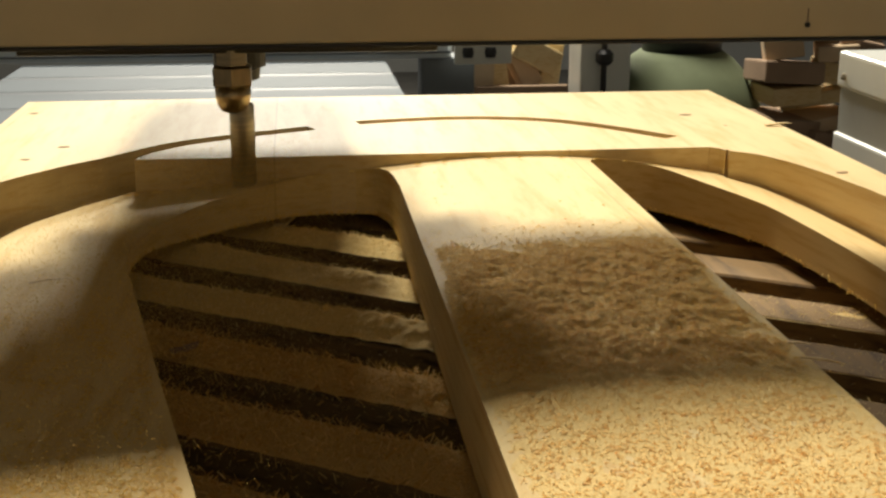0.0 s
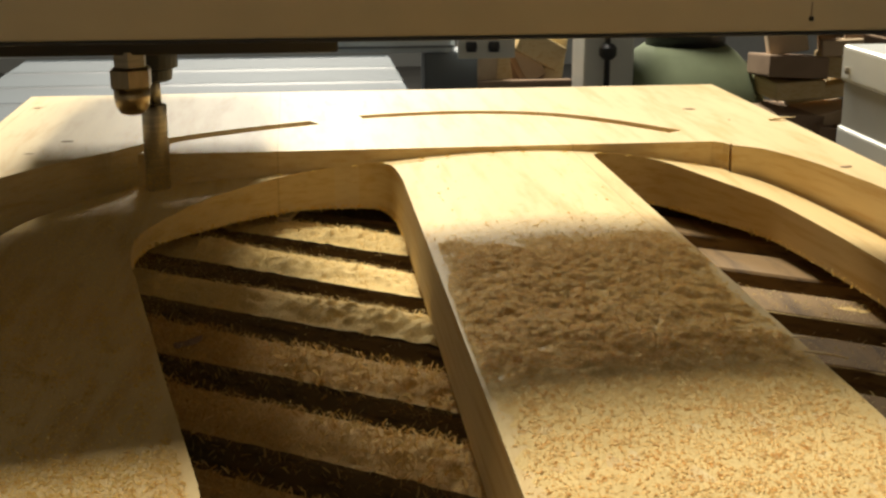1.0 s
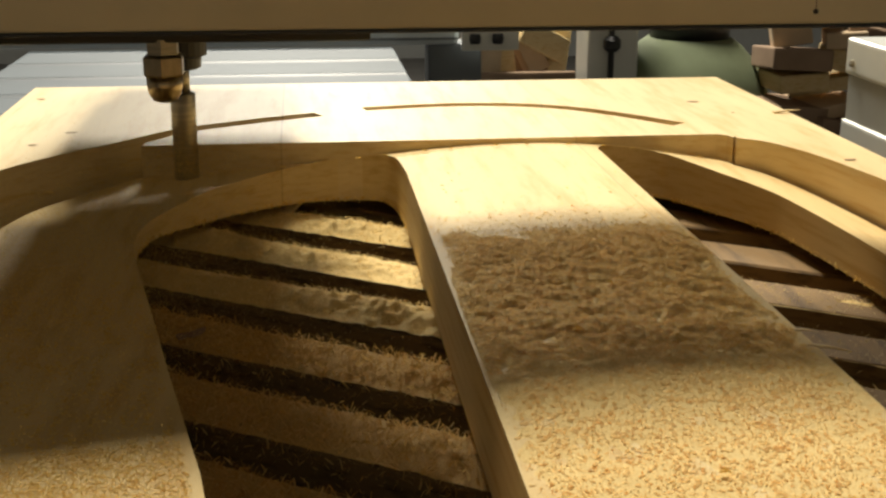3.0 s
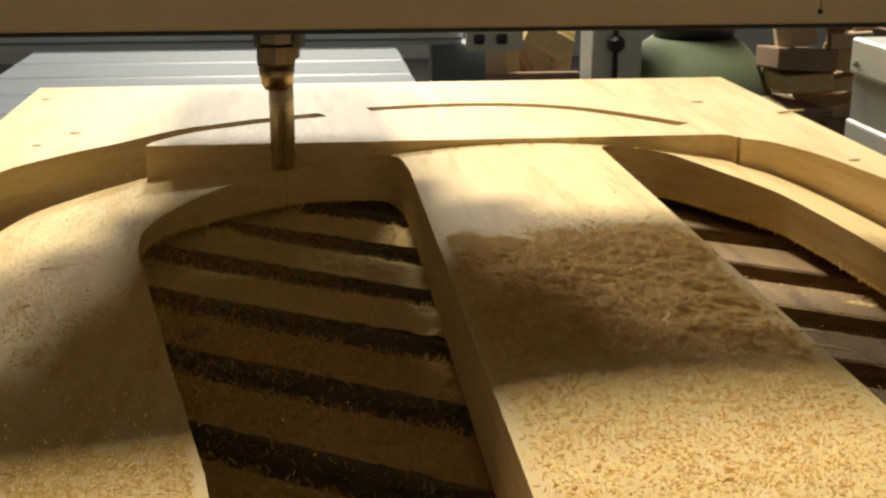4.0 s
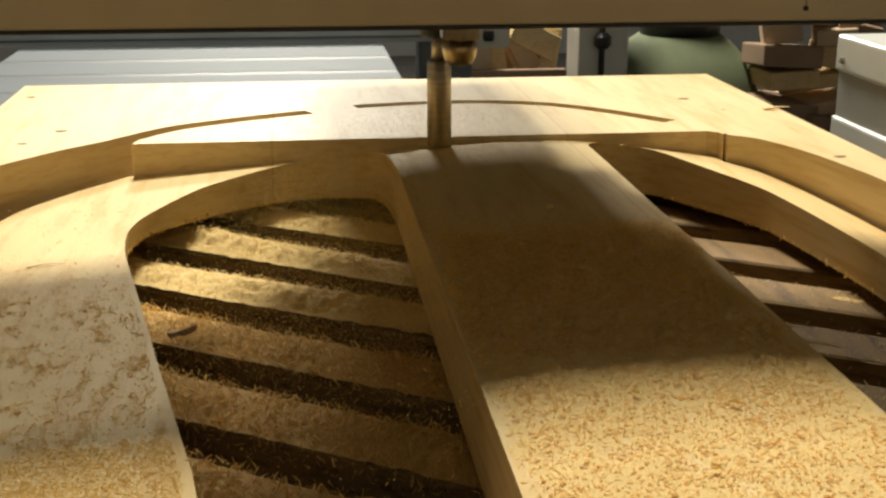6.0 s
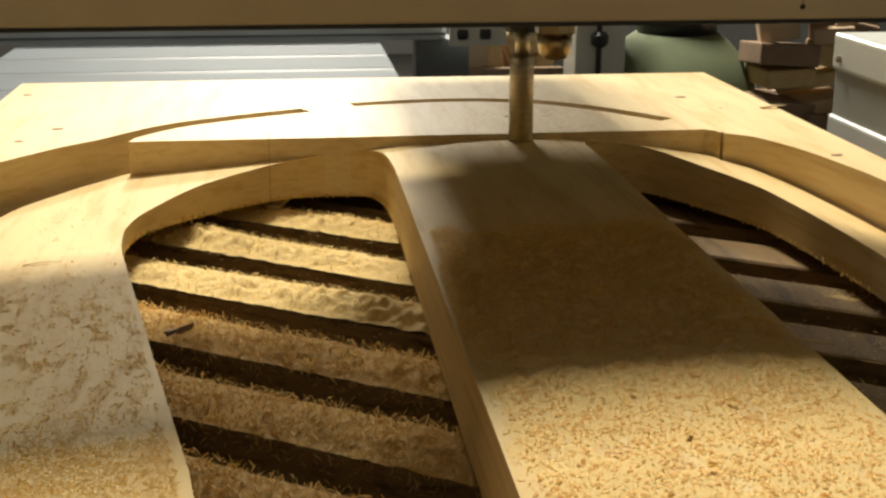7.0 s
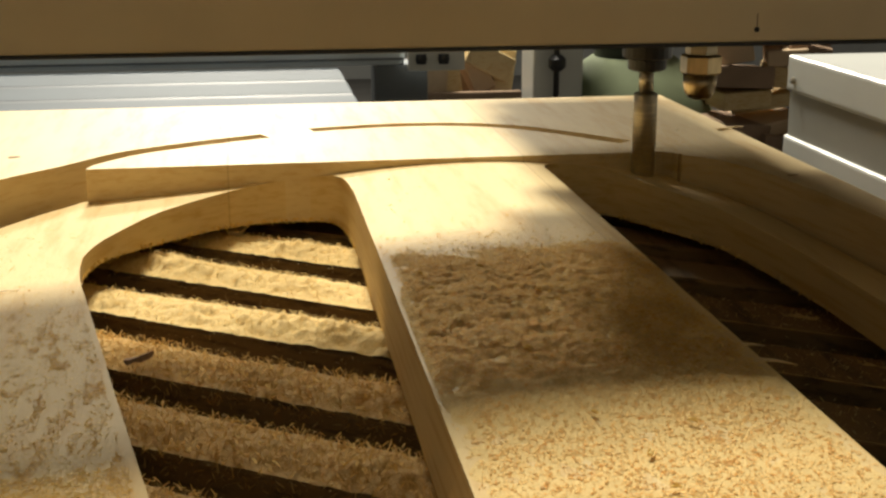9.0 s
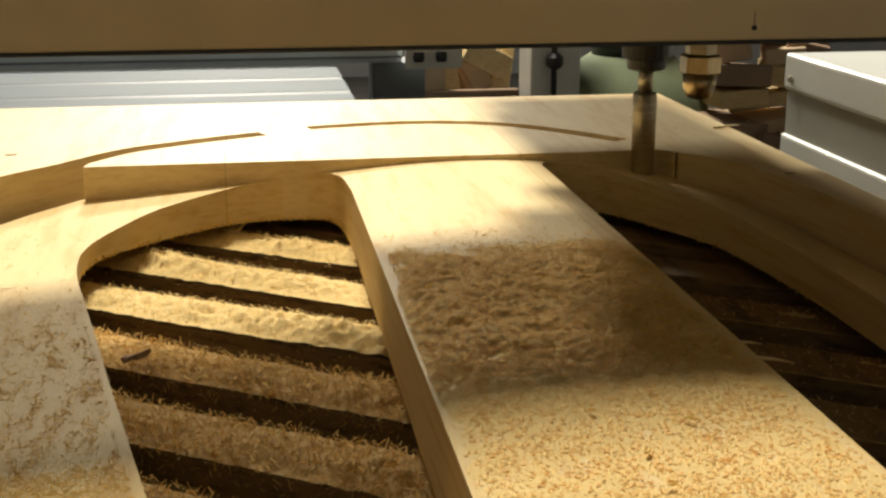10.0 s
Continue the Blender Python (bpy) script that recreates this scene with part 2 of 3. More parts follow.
part("arched_part", slab([outer, OPEN_L, OPEN_R], arch, lambda x, y: underside(x), [-1.3 + 0.05 * i for i in range(70)]), WOOD_ARCH, workpiece, "milled pine rim with a broad spoke, dusted with chips")

# ---- slats under the panel ----
SLOPE = -0.67
DIRECTION = Vector((1, SLOPE, 0)).normalized()
ACROSS = Vector((-SLOPE, 1, 0)).normalized()
for i in range(14):
    y0 = 4.70 + 0.478 * (i - 9)      # front edge at x = 0
    a = Vector((0, y0, 0))
    ends = []
    for x in (-1.55, 2.35):
        ends.append(a + DIRECTION * (x / DIRECTION.x))
    bm = bmesh.new()
    w = 0.225
    for z0, z1 in ((-0.76, REST),):
        vs = [bm.verts.new((q.x, q.y, z)) for z in (z0, z1) for q in (ends[0], ends[1], ends[1] + ACROSS * w, ends[0] + ACROSS * w)]
        fs = [bm.faces.new([vs[k] for k in q]) for q in ((3, 2, 1, 0), (4, 5, 6, 7), (0, 1, 5, 4), (1, 2, 6, 5), (2, 3, 7, 6), (3, 0, 4, 7))]
    bmesh.ops.bevel(bm, geom=list(bm.edges), offset=0.008, segments=1, affect="EDGES")
    tagged(part("support_slat", bm, SLAT, at=(0, y0, -0.76)), "weathered wooden support slat littered with pine shavings", "slat", "slats under the panel")

# ---- machine: bed, gantry beam, side rail ----
tagged(part("machine_bed", boxed(-2.2, 2.5, -0.6, 6.9, -0.88, -0.76, 0.01), DARK, at=(0, 3, -0.88)), "dark steel bed of a milling machine", "machine bed", kind="structure")
tagged(part("machine_base", boxed(-2.8, 3.5, -0.5, 6.8, -TOP / K, -0.881, 0.04), DARK, at=(0, 3, -TOP / K)), "dark steel base cabinet of the milling machine", "machine base", kind="structure")
gantry = thing("gantry", 0.4, 3.96, -0.88, "beige enamelled gantry beam of a milling machine", "gantry")
part("beam", boxed(-2.6, 3.3, 3.8, 3.96, 0.567, 1.42, 0.010, 2), BEIGE, gantry)
# unseen girder and ledge, added to set the edges of the beam's shadow
part("shadow_girder", boxed(-2.6, 3.3, 3.961, 4.40, 0.87, 1.28, 0.02), BEIGE, gantry)
part("shadow_ledge", boxed(-2.6, 3.3, 3.31, 3.799, 1.34, 1.42, 0.01), BEIGE, gantry)
# black line along the beam's lower edge
part("edge_strip", boxed(-2.6, 3.3, 3.796, 3.85, 0.556, 0.5665, 0.003), BLACK, gantry, "thin black strip along the beam's lower edge")
for x, z in ((-2.6, -0.88), (2.85, 0.263)):
    part("upright", boxed(x, x + 0.35, 3.82, 4.2, z, 0.5555, 0.02), BEIGE, gantry)
part("screw_hole", lathe(1.553, 3.8, [(0.006, 0.599), (0.009, 0.606), (0.006, 0.613)], 12), BLACK, gantry, "small dark screw hole")
part("dirt_streak", boxed(1.5515, 1.5545, 3.7985, 3.802, 0.612, 0.655), CARD_DARK, gantry, "thin brown dirt streak")
side = thing("side_rail_cover", 2.9, 3.5, -0.88, "white enamelled sheet-metal side rail cover", "machine cover")
part("upper_cover", boxed(2.6, 3.25, -0.5, 5.95, 0.085, 0.262, 0.02, 3), WHITE, side)
# grey band between the covers, in place of a reflection on the white panel
part("reflection_band", boxed(2.615, 3.2, -0.5, 5.93, -0.128, 0.084), GREY, side, "grey band that stands for a reflection")
part("lower_cover", boxed(2.6, 3.25, -0.5, 5.95, -0.88, -0.129, 0.02, 3), WHITE, side)
part("cover_screw", lathe(2.598, 5.86, [(0.012, 0.13), (0.02, 0.145), (0.012, 0.16)], 12), STEEL, side)

# ---- moving carriage and router head ----
carriage = thing("cross_carriage", 0, 4.1, 0.534, "dark steel cross carriage behind the gantry beam", "machine carriage")
part("carriage_plate", boxed(-0.79, 0.79, 3.985, 4.25, 0.534, 0.86, 0.01), DARK, carriage)
part("bearing_block", boxed(-0.77, 0.77, 4.405, 4.50, 0.62, 1.2, 0.01), DARK, carriage)
head = thing("router_head", 0, 4.92, 0.0, "router head with a long straight cutter and an air nozzle", "router head")
part("cutter", lathe(0, 4.92, [(0.040, 0.0), (TOOL_R, 0.004), (TOOL_R, 0.25), (TOOL_R, 0.33), (0.042, 0.336)]), STEEL, head, "long straight steel cutter", True)
part("shank", lathe(0, 4.92, [(0.029, 0.33), (0.029, 0.45)]), STEEL, head, "", True)
part("collet_nut", lathe(0, 4.92, [(0.062, 0.425), (0.075, 0.432), (0.078, 0.47), (0.098, 0.478), (0.101, 0.60), (0.09, 0.61)], 24), BLACK, head, "blackened collet nut")
part("head_plate", boxed(-0.60, 0.56, 4.67, 4.80, 0.608, 1.9, 0.012), DARK, head, "dark steel slide plate")
part("head_bracket", boxed(-0.68, 0.68, 4.26, 4.40, 0.602, 0.66, 0.01), DARK, head)
part("motor_clamp", boxed(-0.35, 0.35, 4.81, 5.20, 0.66, 0.80, 0.012), DARK, head, "dark steel mounting plate")
# unseen housings added behind the spindle, shaped to cast the head's shadow
part("shadow_housing_low", boxed(-0.50, 0.45, 5.26, 6.28, 0.70, 1.15, 0.03), ALU_DARK, head, "unseen grey housing that casts the head's shadow")
part("shadow_housing_high", boxed(-0.48, 0.43, 5.26, 6.95, 1.151, 2.0, 0.03), ALU_DARK, head, "unseen upper grey housing that casts the head's shadow")
part("spindle_motor", lathe(0, 4.92, [(0.26, 0.62), (0.33, 0.66), (0.33, 1.9), (0.26, 1.98)]), ALU_DARK, head, "", True)
nozzle = part("air_nozzle", lathe(0, 4.31, [(0.020, 0.402), (0.040, 0.409), (0.052, 0.428), (0.058, 0.455), (0.060, 0.492)], 28), BRASS, head, "rounded metal air nozzle", True)
part("hex_nut", lathe(0, 4.31, [(0.064, 0.490), (0.072, 0.497), (0.072, 0.552), (0.064, 0.559)], hexed=True), BRASS, nozzle)
part("hose_fitting", lathe(0, 4.31, [(0.052, 0.557), (0.056, 0.561), (0.056, 0.612)], hexed=True), STEEL, nozzle)

# ---- behind the machine ----
table = thing("profile_table", -1.5, 9.5, -0.60, "grey aluminium profile table with grooves", "table")
for i in range(6):
    part("profile", boxed(-2.4, 0.83, 7.0 + 0.8 * i, 7.66 + 0.8 * i, -0.60, -0.50, 0.015), ALU, table)
    part("slot_strip", boxed(-2.4, 0.82, 7.665 + 0.8 * i, 7.795 + 0.8 * i, -0.60, -0.503), SLOT, table)
part("table_frame", boxed(-2.3, 0.75, 7.1, 11.6, -5.5, -0.601, 0.02), ALU_DARK, table)
rail = thing("rear_rail", -2, 12, -0.6, "grey aluminium linear rail with a bracket", "rail")
part("profile", boxed(-7.0, 1.46, 11.9, 12.3, -0.51, -0.33, 0.085, 4), RAIL, rail)
part("groove", boxed(-7.0, 1.44, 11.88, 11.9, -0.455, -0.435), ALU_DARK, rail)
bracket = part("bracket", boxed(1.47, 2.0, 11.8, 11.86, -0.55, -0.25, 0.01), WHITE, rail, "white end bracket with two bolt holes")
for x in (1.59, 1.80):
    part("bolt_hole", lathe(x, 11.79, [(0.045, -0.485), (0.055, -0.44), (0.045, -0.395)], 14), BLACK, bracket)
part("post", boxed(1.18, 1.68, 12.0, 12.4, -5.5, -0.51, 0.02), ALU_DARK, rail)


def offcut(x, y, z, sx, sy, sz, turn, mat, label):
    bm = boxed(-sx / 2, sx / 2, -sy / 2, sy / 2, -sz / 2, sz / 2, 0.02)
    bmesh.ops.rotate(bm, verts=bm.verts, matrix=Euler([radians(v) for v in turn]).to_matrix())
    for v in bm.verts:
        v.co += Vector((x, y, z))
    return tagged(part("offcut", bm, mat, at=(x, y, z)), label, "wood offcut", "wood offcuts behind the machine")


crate = thing("offcut_crate", 2.2, 13.2, -5.5, "open crate of wood offcuts", "crate")
part("side_board", boxed(1.6, 2.75, 12.75, 12.85, -5.5, -0.9, 0.02), CARD_DARK, crate)
part("side_board", boxed(1.6, 2.75, 14.2, 14.3, -5.5, -0.9, 0.02), CARD_DARK, crate)
part("bottom_board", boxed(1.6, 2.75, 12.85, 14.2, -5.5, -1.0, 0.02), CARD_DARK, crate)
offcut(1.85, 13.0, -0.65, 0.32, 0.3, 0.75, (0, 3, 0), CARD, "pale upright wood offcut in a crate")
offcut(2.45, 13.1, -0.62, 0.52, 0.25, 0.26, (0, 28, 10), WOOD, "pale slanted pine offcut in a crate")
offcut(2.25, 13.6, -0.72, 0.7, 0.3, 0.7, (8, -18, 0), CARD_DARK, "dark stained wood offcut in a crate")
column = thing("machine_column", 3.0, 13.0, -5.5, "light grey machine column with a clamp knob", "machine")
part("column", boxed(2.92, 3.45, 13.0, 13.6, -5.5, 0.6, 0.03), WHITE, column)
part("clamp_rod", lathe(3.14, 12.9, [(0.03, -1.2), (0.03, 0.3)], 12), BLACK, column)
part("clamp_knob", lathe(3.14, 12.88, [(0.05, -0.72), (0.09, -0.68), (0.09, -0.60), (0.05, -0.56)], 16), BLACK, column)
green = thing("green_machine", 4.1, 13.4, -5.5, "green painted workshop machine with a domed hood", "machine")
part("hood", lathe(4.1, 13.4, [(0.95, -5.5), (0.92, -1.5), (0.85, -1.15), (0.72, -0.90), (0.55, -0.72), (0.44, -0.64)], 36), GREEN, green, "", True)
part("motor", lathe(4.1, 13.4, [(0.42, -0.64), (0.43, -0.42), (0.40, -0.15), (0.2, -0.1)], 28), BLACK, green, "", True)
pallet = thing("wood_rack", 5.4, 12.8, -5.5, "low rack under a stack of wood blocks", "rack")
part("shelf", boxed(4.75, 6.3, 12.3, 13.4, -5.5, -1.62, 0.02), CARD_DARK, pallet)
for row in range(6):
    for n in range(3):
        tone = (CARD, CARD_DARK, WOOD, CARD_DARK)[random.randrange(4)]
        offcut(4.95 + 0.42 * n + random.uniform(-0.1, 0.1), 12.55 + 0.3 * random.random(), -1.50 + 0.235 * row + random.uniform(-0.03, 0.03),
               random.uniform(0.38, 0.62), random.uniform(0.4, 0.7), random.uniform(0.14, 0.24),
               (random.uniform(-6, 6), random.uniform(-14, 14), random.uniform(-25, 25)), tone, "rough wood offcut in a loose brown pile")
for n in range(4):
    offcut(1.72 + 0.30 * n, 12.95 + 0.1 * n, -0.78 + random.uniform(-0.05, 0.1), 0.22, 0.25, 0.5, (random.uniform(-15, 15), random.uniform(-40, 40), 10), (CARD, WOOD)[n % 2], "short pale wood offcut tipped into a crate")


# ---- the workshop round it ----
def shell(name, x0, x1, y0, y1, z0, z1, mat, label):
    bm = bmesh.new()
    box(bm, x0, x1, y0, y1, z0, z1)
    for v in bm.verts:
        v.co = Vector((v.co.x / K, v.co.y / K, (v.co.z - TOP) / K))
    tagged(part(name, bm, mat, at=(0, 0, 0)), label, name.split("_")[0], kind="structure")


shell("floor", -4.2, 4.7, -3.2, 8.2, -0.15, 0.0, CONCRETE, "grey concrete workshop floor")
shell("ceiling", -4.2, 4.7, -3.2, 8.2, 5.6, 5.75, PLASTER, "plain workshop ceiling")
shell("wall_north", -4.2, 4.7, 8.2, 8.35, -0.15, 5.75, LIMEWASH, "pale limewashed workshop wall")
shell("wall_south", -4.2, 4.7, -3.35, -3.2, -0.15, 5.75, PLASTER, "plain workshop wall")
shell("wall_west", -4.35, -4.2, -3.35, 8.35, -0.15, 5.75, PLASTER, "plain workshop wall")
shell("wall_east", 4.7, 4.85, -3.35, 8.35, -0.15, 5.75, PLASTER, "plain workshop wall")

# ---- loose chips ----
def chip_cloud(name, places, label, size=(0.0045, 0.016), lift=0.1, slim=(0.2, 0.5), mat=None):
    """Many small curled flakes in one mesh; places are (x, y, z)."""
    verts, faces = [], []
    for x, y, z in places:
        s = size[0] + (size[1] - size[0]) * random.random() ** 2.2
        w = s * random.uniform(*slim)
        a = random.uniform(0, math.tau)
        u = Vector((math.cos(a), math.sin(a), random.uniform(-lift, lift))).normalized()
        v = Vector((-math.sin(a), math.cos(a), random.uniform(-lift, lift))).normalized()
        n = u.cross(v)
        c = Vector((x, y, z + 0.25 * s * abs(u.z) + 0.001))
        curl = s * random.uniform(0.02, 0.14)
        k = len(verts)
        for along, up, wide in ((-0.5, 0.0, 0.55), (0.0, curl, 1.0), (0.5, 0.0, 0.7)):
            for side_ in (-0.5, 0.5):
                verts.append(P(*(c + u * (along * s) + v * (side_ * w * wide) + n * up)))
        faces += [(k, k + 1, k + 3, k + 2), (k + 2, k + 3, k + 5, k + 4)]
    me = bpy.data.meshes.new(name)
    me.from_pydata(verts, [], faces)
    me.materials.append(mat or CHIP)
    return tagged(new(name, me), label, "wood chips", kind="stuff")


def ease(a, b, x):
    t = max(0.0, min(1.0, (x - a) / (b - a)))
    return t * t * (3 - 2 * t)


def dust_depth(x, y):
    """Depth of the sawdust lying on the spoke."""
    edge = min(x - 0.376, 1.148 - x) + 0.05 * noise.noise((x * 3, y * 2.2, 4.1))
    band = ease(3.80, 3.40, y + 0.10 * noise.noise((x * 4, y * 3, 1.7)) + 0.06 * noise.noise((x * 17, y * 13, 3.7))) * (0.30 + 0.70 * ease(2.3, 2.8, y))
    lumps = 0.5 + 0.5 * noise.noise((x * 16, y * 12, 0.5)) + 0.35 * noise.noise((x * 45, y * 32, 2.5))
    return band * ease(-0.01, 0.07, edge + 0.02 * noise.noise((x * 20, y * 14, 9.1))) * max(0.0, lumps) * 0.021


def heap(name, x0, x1, nx, y0, y1, ny, height, base, label, floor_gap=0.0012):
    """A thin uneven layer of sawdust over a surface; faces that carry nothing are left out."""
    verts, faces = [], []
    live = {}
    for j in range(ny + 1):
        for i in range(nx + 1):
            x, y = x0 + (x1 - x0) * i / nx, y0 + (y1 - y0) * j / ny
            h = height(x, y)
            live[i, j] = h > 0.0008
            verts.append(P(x, y, base(x) + h - floor_gap))
    for j in range(ny):
        for i in range(nx):
            if live[i, j] or live[i + 1, j] or live[i, j + 1] or live[i + 1, j + 1]:
                a = j * (nx + 1) + i
                faces.append((a, a + 1, a + nx + 2, a + nx + 1))
    me = bpy.data.meshes.new(name)
    me.from_pydata(verts, [], faces)
    me.materials.append(HEAP_SPOKE)
    for f in me.polygons:
        f.use_smooth = True
    return tagged(new(name, me), label, "sawdust", kind="stuff")


heap("sawdust_layer", 0.38, 1.145, 150, 1.4, 4.0, 430, dust_depth, arch, "thin layer of sawdust on the milled spoke")


def spoke_places():
    out = []
    while len(out) < 50000:
        x, y = random.uniform(0.38, 1.145), random.uniform(1.45, 4.9)
        edge = min(x - 0.376, 1.148 - x)
        clump = noise.noise((x * 6, y * 4, 0.3)) * 0.5 + 0.5
        fine = noise.noise((x * 30, y * 22, 3.3)) * 0.5 + 0.5
        h = dust_depth(x, y)
        if y > 2.6:
            p = min(1.0, h / 0.009) + 0.12 * min(1, edge / 0.05) * ease(4.1, 3.55, y) * (0.3 + fine) * (0.4 + clump) + 0.005
        else:
            p = (0.25 + 0.75 * clump) * (0.35 + 0.65 * fine) * min(1, edge / 0.07) * 0.8
        if random.random() < p:
            out.append((x, y, arch(x) + h * 0.9))
    return out


scattered = spoke_places()


def ragged_edge(p):
    return p[1] + 0.12 * math.sin(p[0] * 7.0) + 0.25 * math.sin(p[0] * 913.0 + p[1] * 577.0)


chip_cloud("wood_chips", [p for p in scattered if ragged_edge(p) > 2.75], "fine pine chips lying over the broad milled spoke")
chip_cloud("wood_chips", [p for p in scattered if ragged_edge(p) <= 2.75], "orange pine chips lying over the front of the milled spoke", (0.0042, 0.0135), 0.2, mat=CHIP_FRONT)


def arm_places():
    out = []
    while len(out) < 44000:
        x, y = random.uniform(-1.08, -0.15), random.uniform(1.7, 4.6)
        limit = -0.23 - (y - 2.279) * 0.187 if y < 4.0 else -0.56
        if x > limit - 0.01:
            continue
        clump = noise.noise((x * 5, y * 3.5, 8.3)) * 0.5 + 0.5
        patch = ease(0.45, 0.80, noise.noise((x * 34, y * 13, 2.3)) * 0.5 + 0.5 + 0.25 * noise.noise((x * 90, y * 40, 6.1)))
        p = (0.3 + 0.7 * clump) * (0.12 + 0.88 * patch) * (0.09 + 0.91 * ease(3.8, 3.2, y)) if y > 2.45 else 0.4 + 0.6 * clump
        if random.random() < p:
            out.append((x, y, arch(x)))
    return out


chip_cloud("wood_chips", arm_places(), "pine chips scattered over the milled side arm", (0.0035, 0.011), 0.4)


def slat_heap(i, y0):
    """Shavings piled along one slat, spilling over its front edge."""
    def shape(u, v):
        # u along x, v across from the front edge (0) to the back (1)
        ridge = 0.28 + 0.72 * ease(0.0, 0.45, v) * (1 - 0.85 * ease(0.6, 1.0, v))
        big = 0.5 + 0.6 * noise.noise((u * 2.3, i * 3.7, 0.2)) + 0.35 * noise.noise((u * 7, i * 2.1 + v, 5.0))
        small = 0.70 + 0.45 * noise.noise((u * 24, v * 6 + i, 7.0)) + 0.25 * noise.noise((u * 60, v * 14 + i, 2.0))
        return max(0.0, (0.2 + big) * small * ridge * (0.044 if i < 7 else 0.055) * (1 - 0.8 * ease(0.9, 1.2, u)) - 0.004) + 0.006 * (1 - ease(0.9, 1.2, u))

    nx, nv = 360, 18
    verts, faces, spots = [], [], []
    for k in range(nx + 1):
        x = -0.75 + 2.65 * k / nx
        for j in range(nv + 1):
            v = j / nv
            h = shape(x, v)
            base = Vector((x, y0 + SLOPE * x, 0)) + ACROSS * (0.225 * (v + 0.03 * noise.noise((x * 20, v * 4, i))))
            verts.append(P(base.x, base.y, REST - 0.003 + h))
            if k and j:
                a = len(verts) - 1
                faces.append((a, a - 1, a - nv - 2, a - nv - 1))
    for _ in range(15000 if i < 7 else 11000):
        x, v = random.uniform(-0.75, 1.9), random.random()
        h = shape(x, v)
        if h < 0.002 and random.random() < 0.8:
            continue
        over = -0.06 if random.random() < (0.09 if i < 7 else 0.03) else 0.0
        base = Vector((x, y0 + SLOPE * x, 0)) + ACROSS * (0.225 * v if not over else -0.006)
        spots.append((base.x, base.y, REST - 0.002 + h + over * random.random() + (0.0 if over else (0.022 if i < 7 else 0.013) * random.random() ** 2)))
    me = bpy.data.meshes.new("shavings_heap")
    me.from_pydata(verts, [], faces)
    # towards the front the darker copy, shade put into its colour
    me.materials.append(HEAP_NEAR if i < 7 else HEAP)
    for f in me.polygons:
        f.use_smooth = True
    tagged(new("shavings_heap", me), "fluffy heap of pine shavings along a support slat", "sawdust", kind="stuff")
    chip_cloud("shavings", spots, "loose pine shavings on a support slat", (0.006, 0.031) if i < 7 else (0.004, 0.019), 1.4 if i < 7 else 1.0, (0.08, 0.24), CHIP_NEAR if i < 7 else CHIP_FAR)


for i in range(3, 10):
    slat_heap(i, 4.70 + 0.478 * (i - 9))

# ---- splinters, fibres and dents ----
def sliver(name, a, b, width, label):
    bm = bmesh.new()
    a, b = Vector(a), Vector(b)
    u = (b - a).normalized()
    v = u.cross(Vector((0, 0, 1))).normalized()
    mid = (a + b) / 2 + Vector((0, 0, 0.003))
    rings = []
    for c, w in ((a, width), (mid, width * 0.8), (b, width * 0.25)):
        rings.append([bm.verts.new(c + v * (sx * w) + Vector((0, 0, sz * w * 0.35))) for sx, sz in ((-0.5, -0.5), (0.5, -0.5), (0.5, 0.5), (-0.5, 0.5))])
    for p, q in zip(rings, rings[1:]):
        for k in range(4):
            bm.faces.new((p[k], p[(k + 1) % 4], q[(k + 1) % 4], q[k]))
    bm.faces.new(rings[0])
    bm.faces.new(rings[-1])
    return part(name, bm, WOOD, workpiece, label)


sliver("splinter", (2.05, 5.40, 0.004), (2.17, 5.40, 0.012), 0.022, "pale splinter standing out over the panel's edge")
sliver("splinter", (1.13, 2.66, -0.03), (1.22, 2.62, -0.035), 0.014, "pale splinter on the spoke's edge")
sliver("splinter", (1.13, 2.76, -0.03), (1.19, 2.74, -0.03), 0.010, "pale splinter on the spoke's edge")


def fibres(line, n, name):
    """Torn wood fibres hanging on the lower edge of a cut."""
    verts, faces = [], []
    for _ in range(n):
        k = random.randrange(len(line) - 1)
        s = random.random()
        x = line[k][0] * (1 - s) + line[k + 1][0] * s
        y = line[k][1] * (1 - s) + line[k + 1][1] * s
        ln = random.uniform(0.005, 0.018)
        d = Vector((random.uniform(-0.5, 0.5), random.uniform(-0.9, 0.1), random.uniform(-1.0, -0.2))).normalized() * ln
        a = Vector((x, y - 0.002, underside(x) + 0.006 + random.uniform(-0.004, 0.012)))
        e = Vector((random.uniform(0.002, 0.006), 0.001, 0))
        m = len(verts)
        verts += [P(*(a - e)), P(*(a + e)), P(*(a + d * 0.6 + e * 0.6)), P(*(a + d))]
        faces += [(m, m + 1, m + 2, m + 3)]
    me = bpy.data.meshes.new(name)
    me.from_pydata(verts, [], faces)
    me.materials.append(CHIP)
    ob = new(name, me)
    ob.parent = workpiece
    ob.matrix_parent_inverse = Matrix.Translation(-home(workpiece))
    tagged(ob, "torn pale wood fibres along the cut's lower edge", kind="stuff")


fibres([p for p in OPEN_L if p[1] > 4.1], 230, "fibre_fringe")
fibres([p for p in OPEN_R if p[1] > 3.6 and p[0] > 1.2], 160, "fibre_fringe")

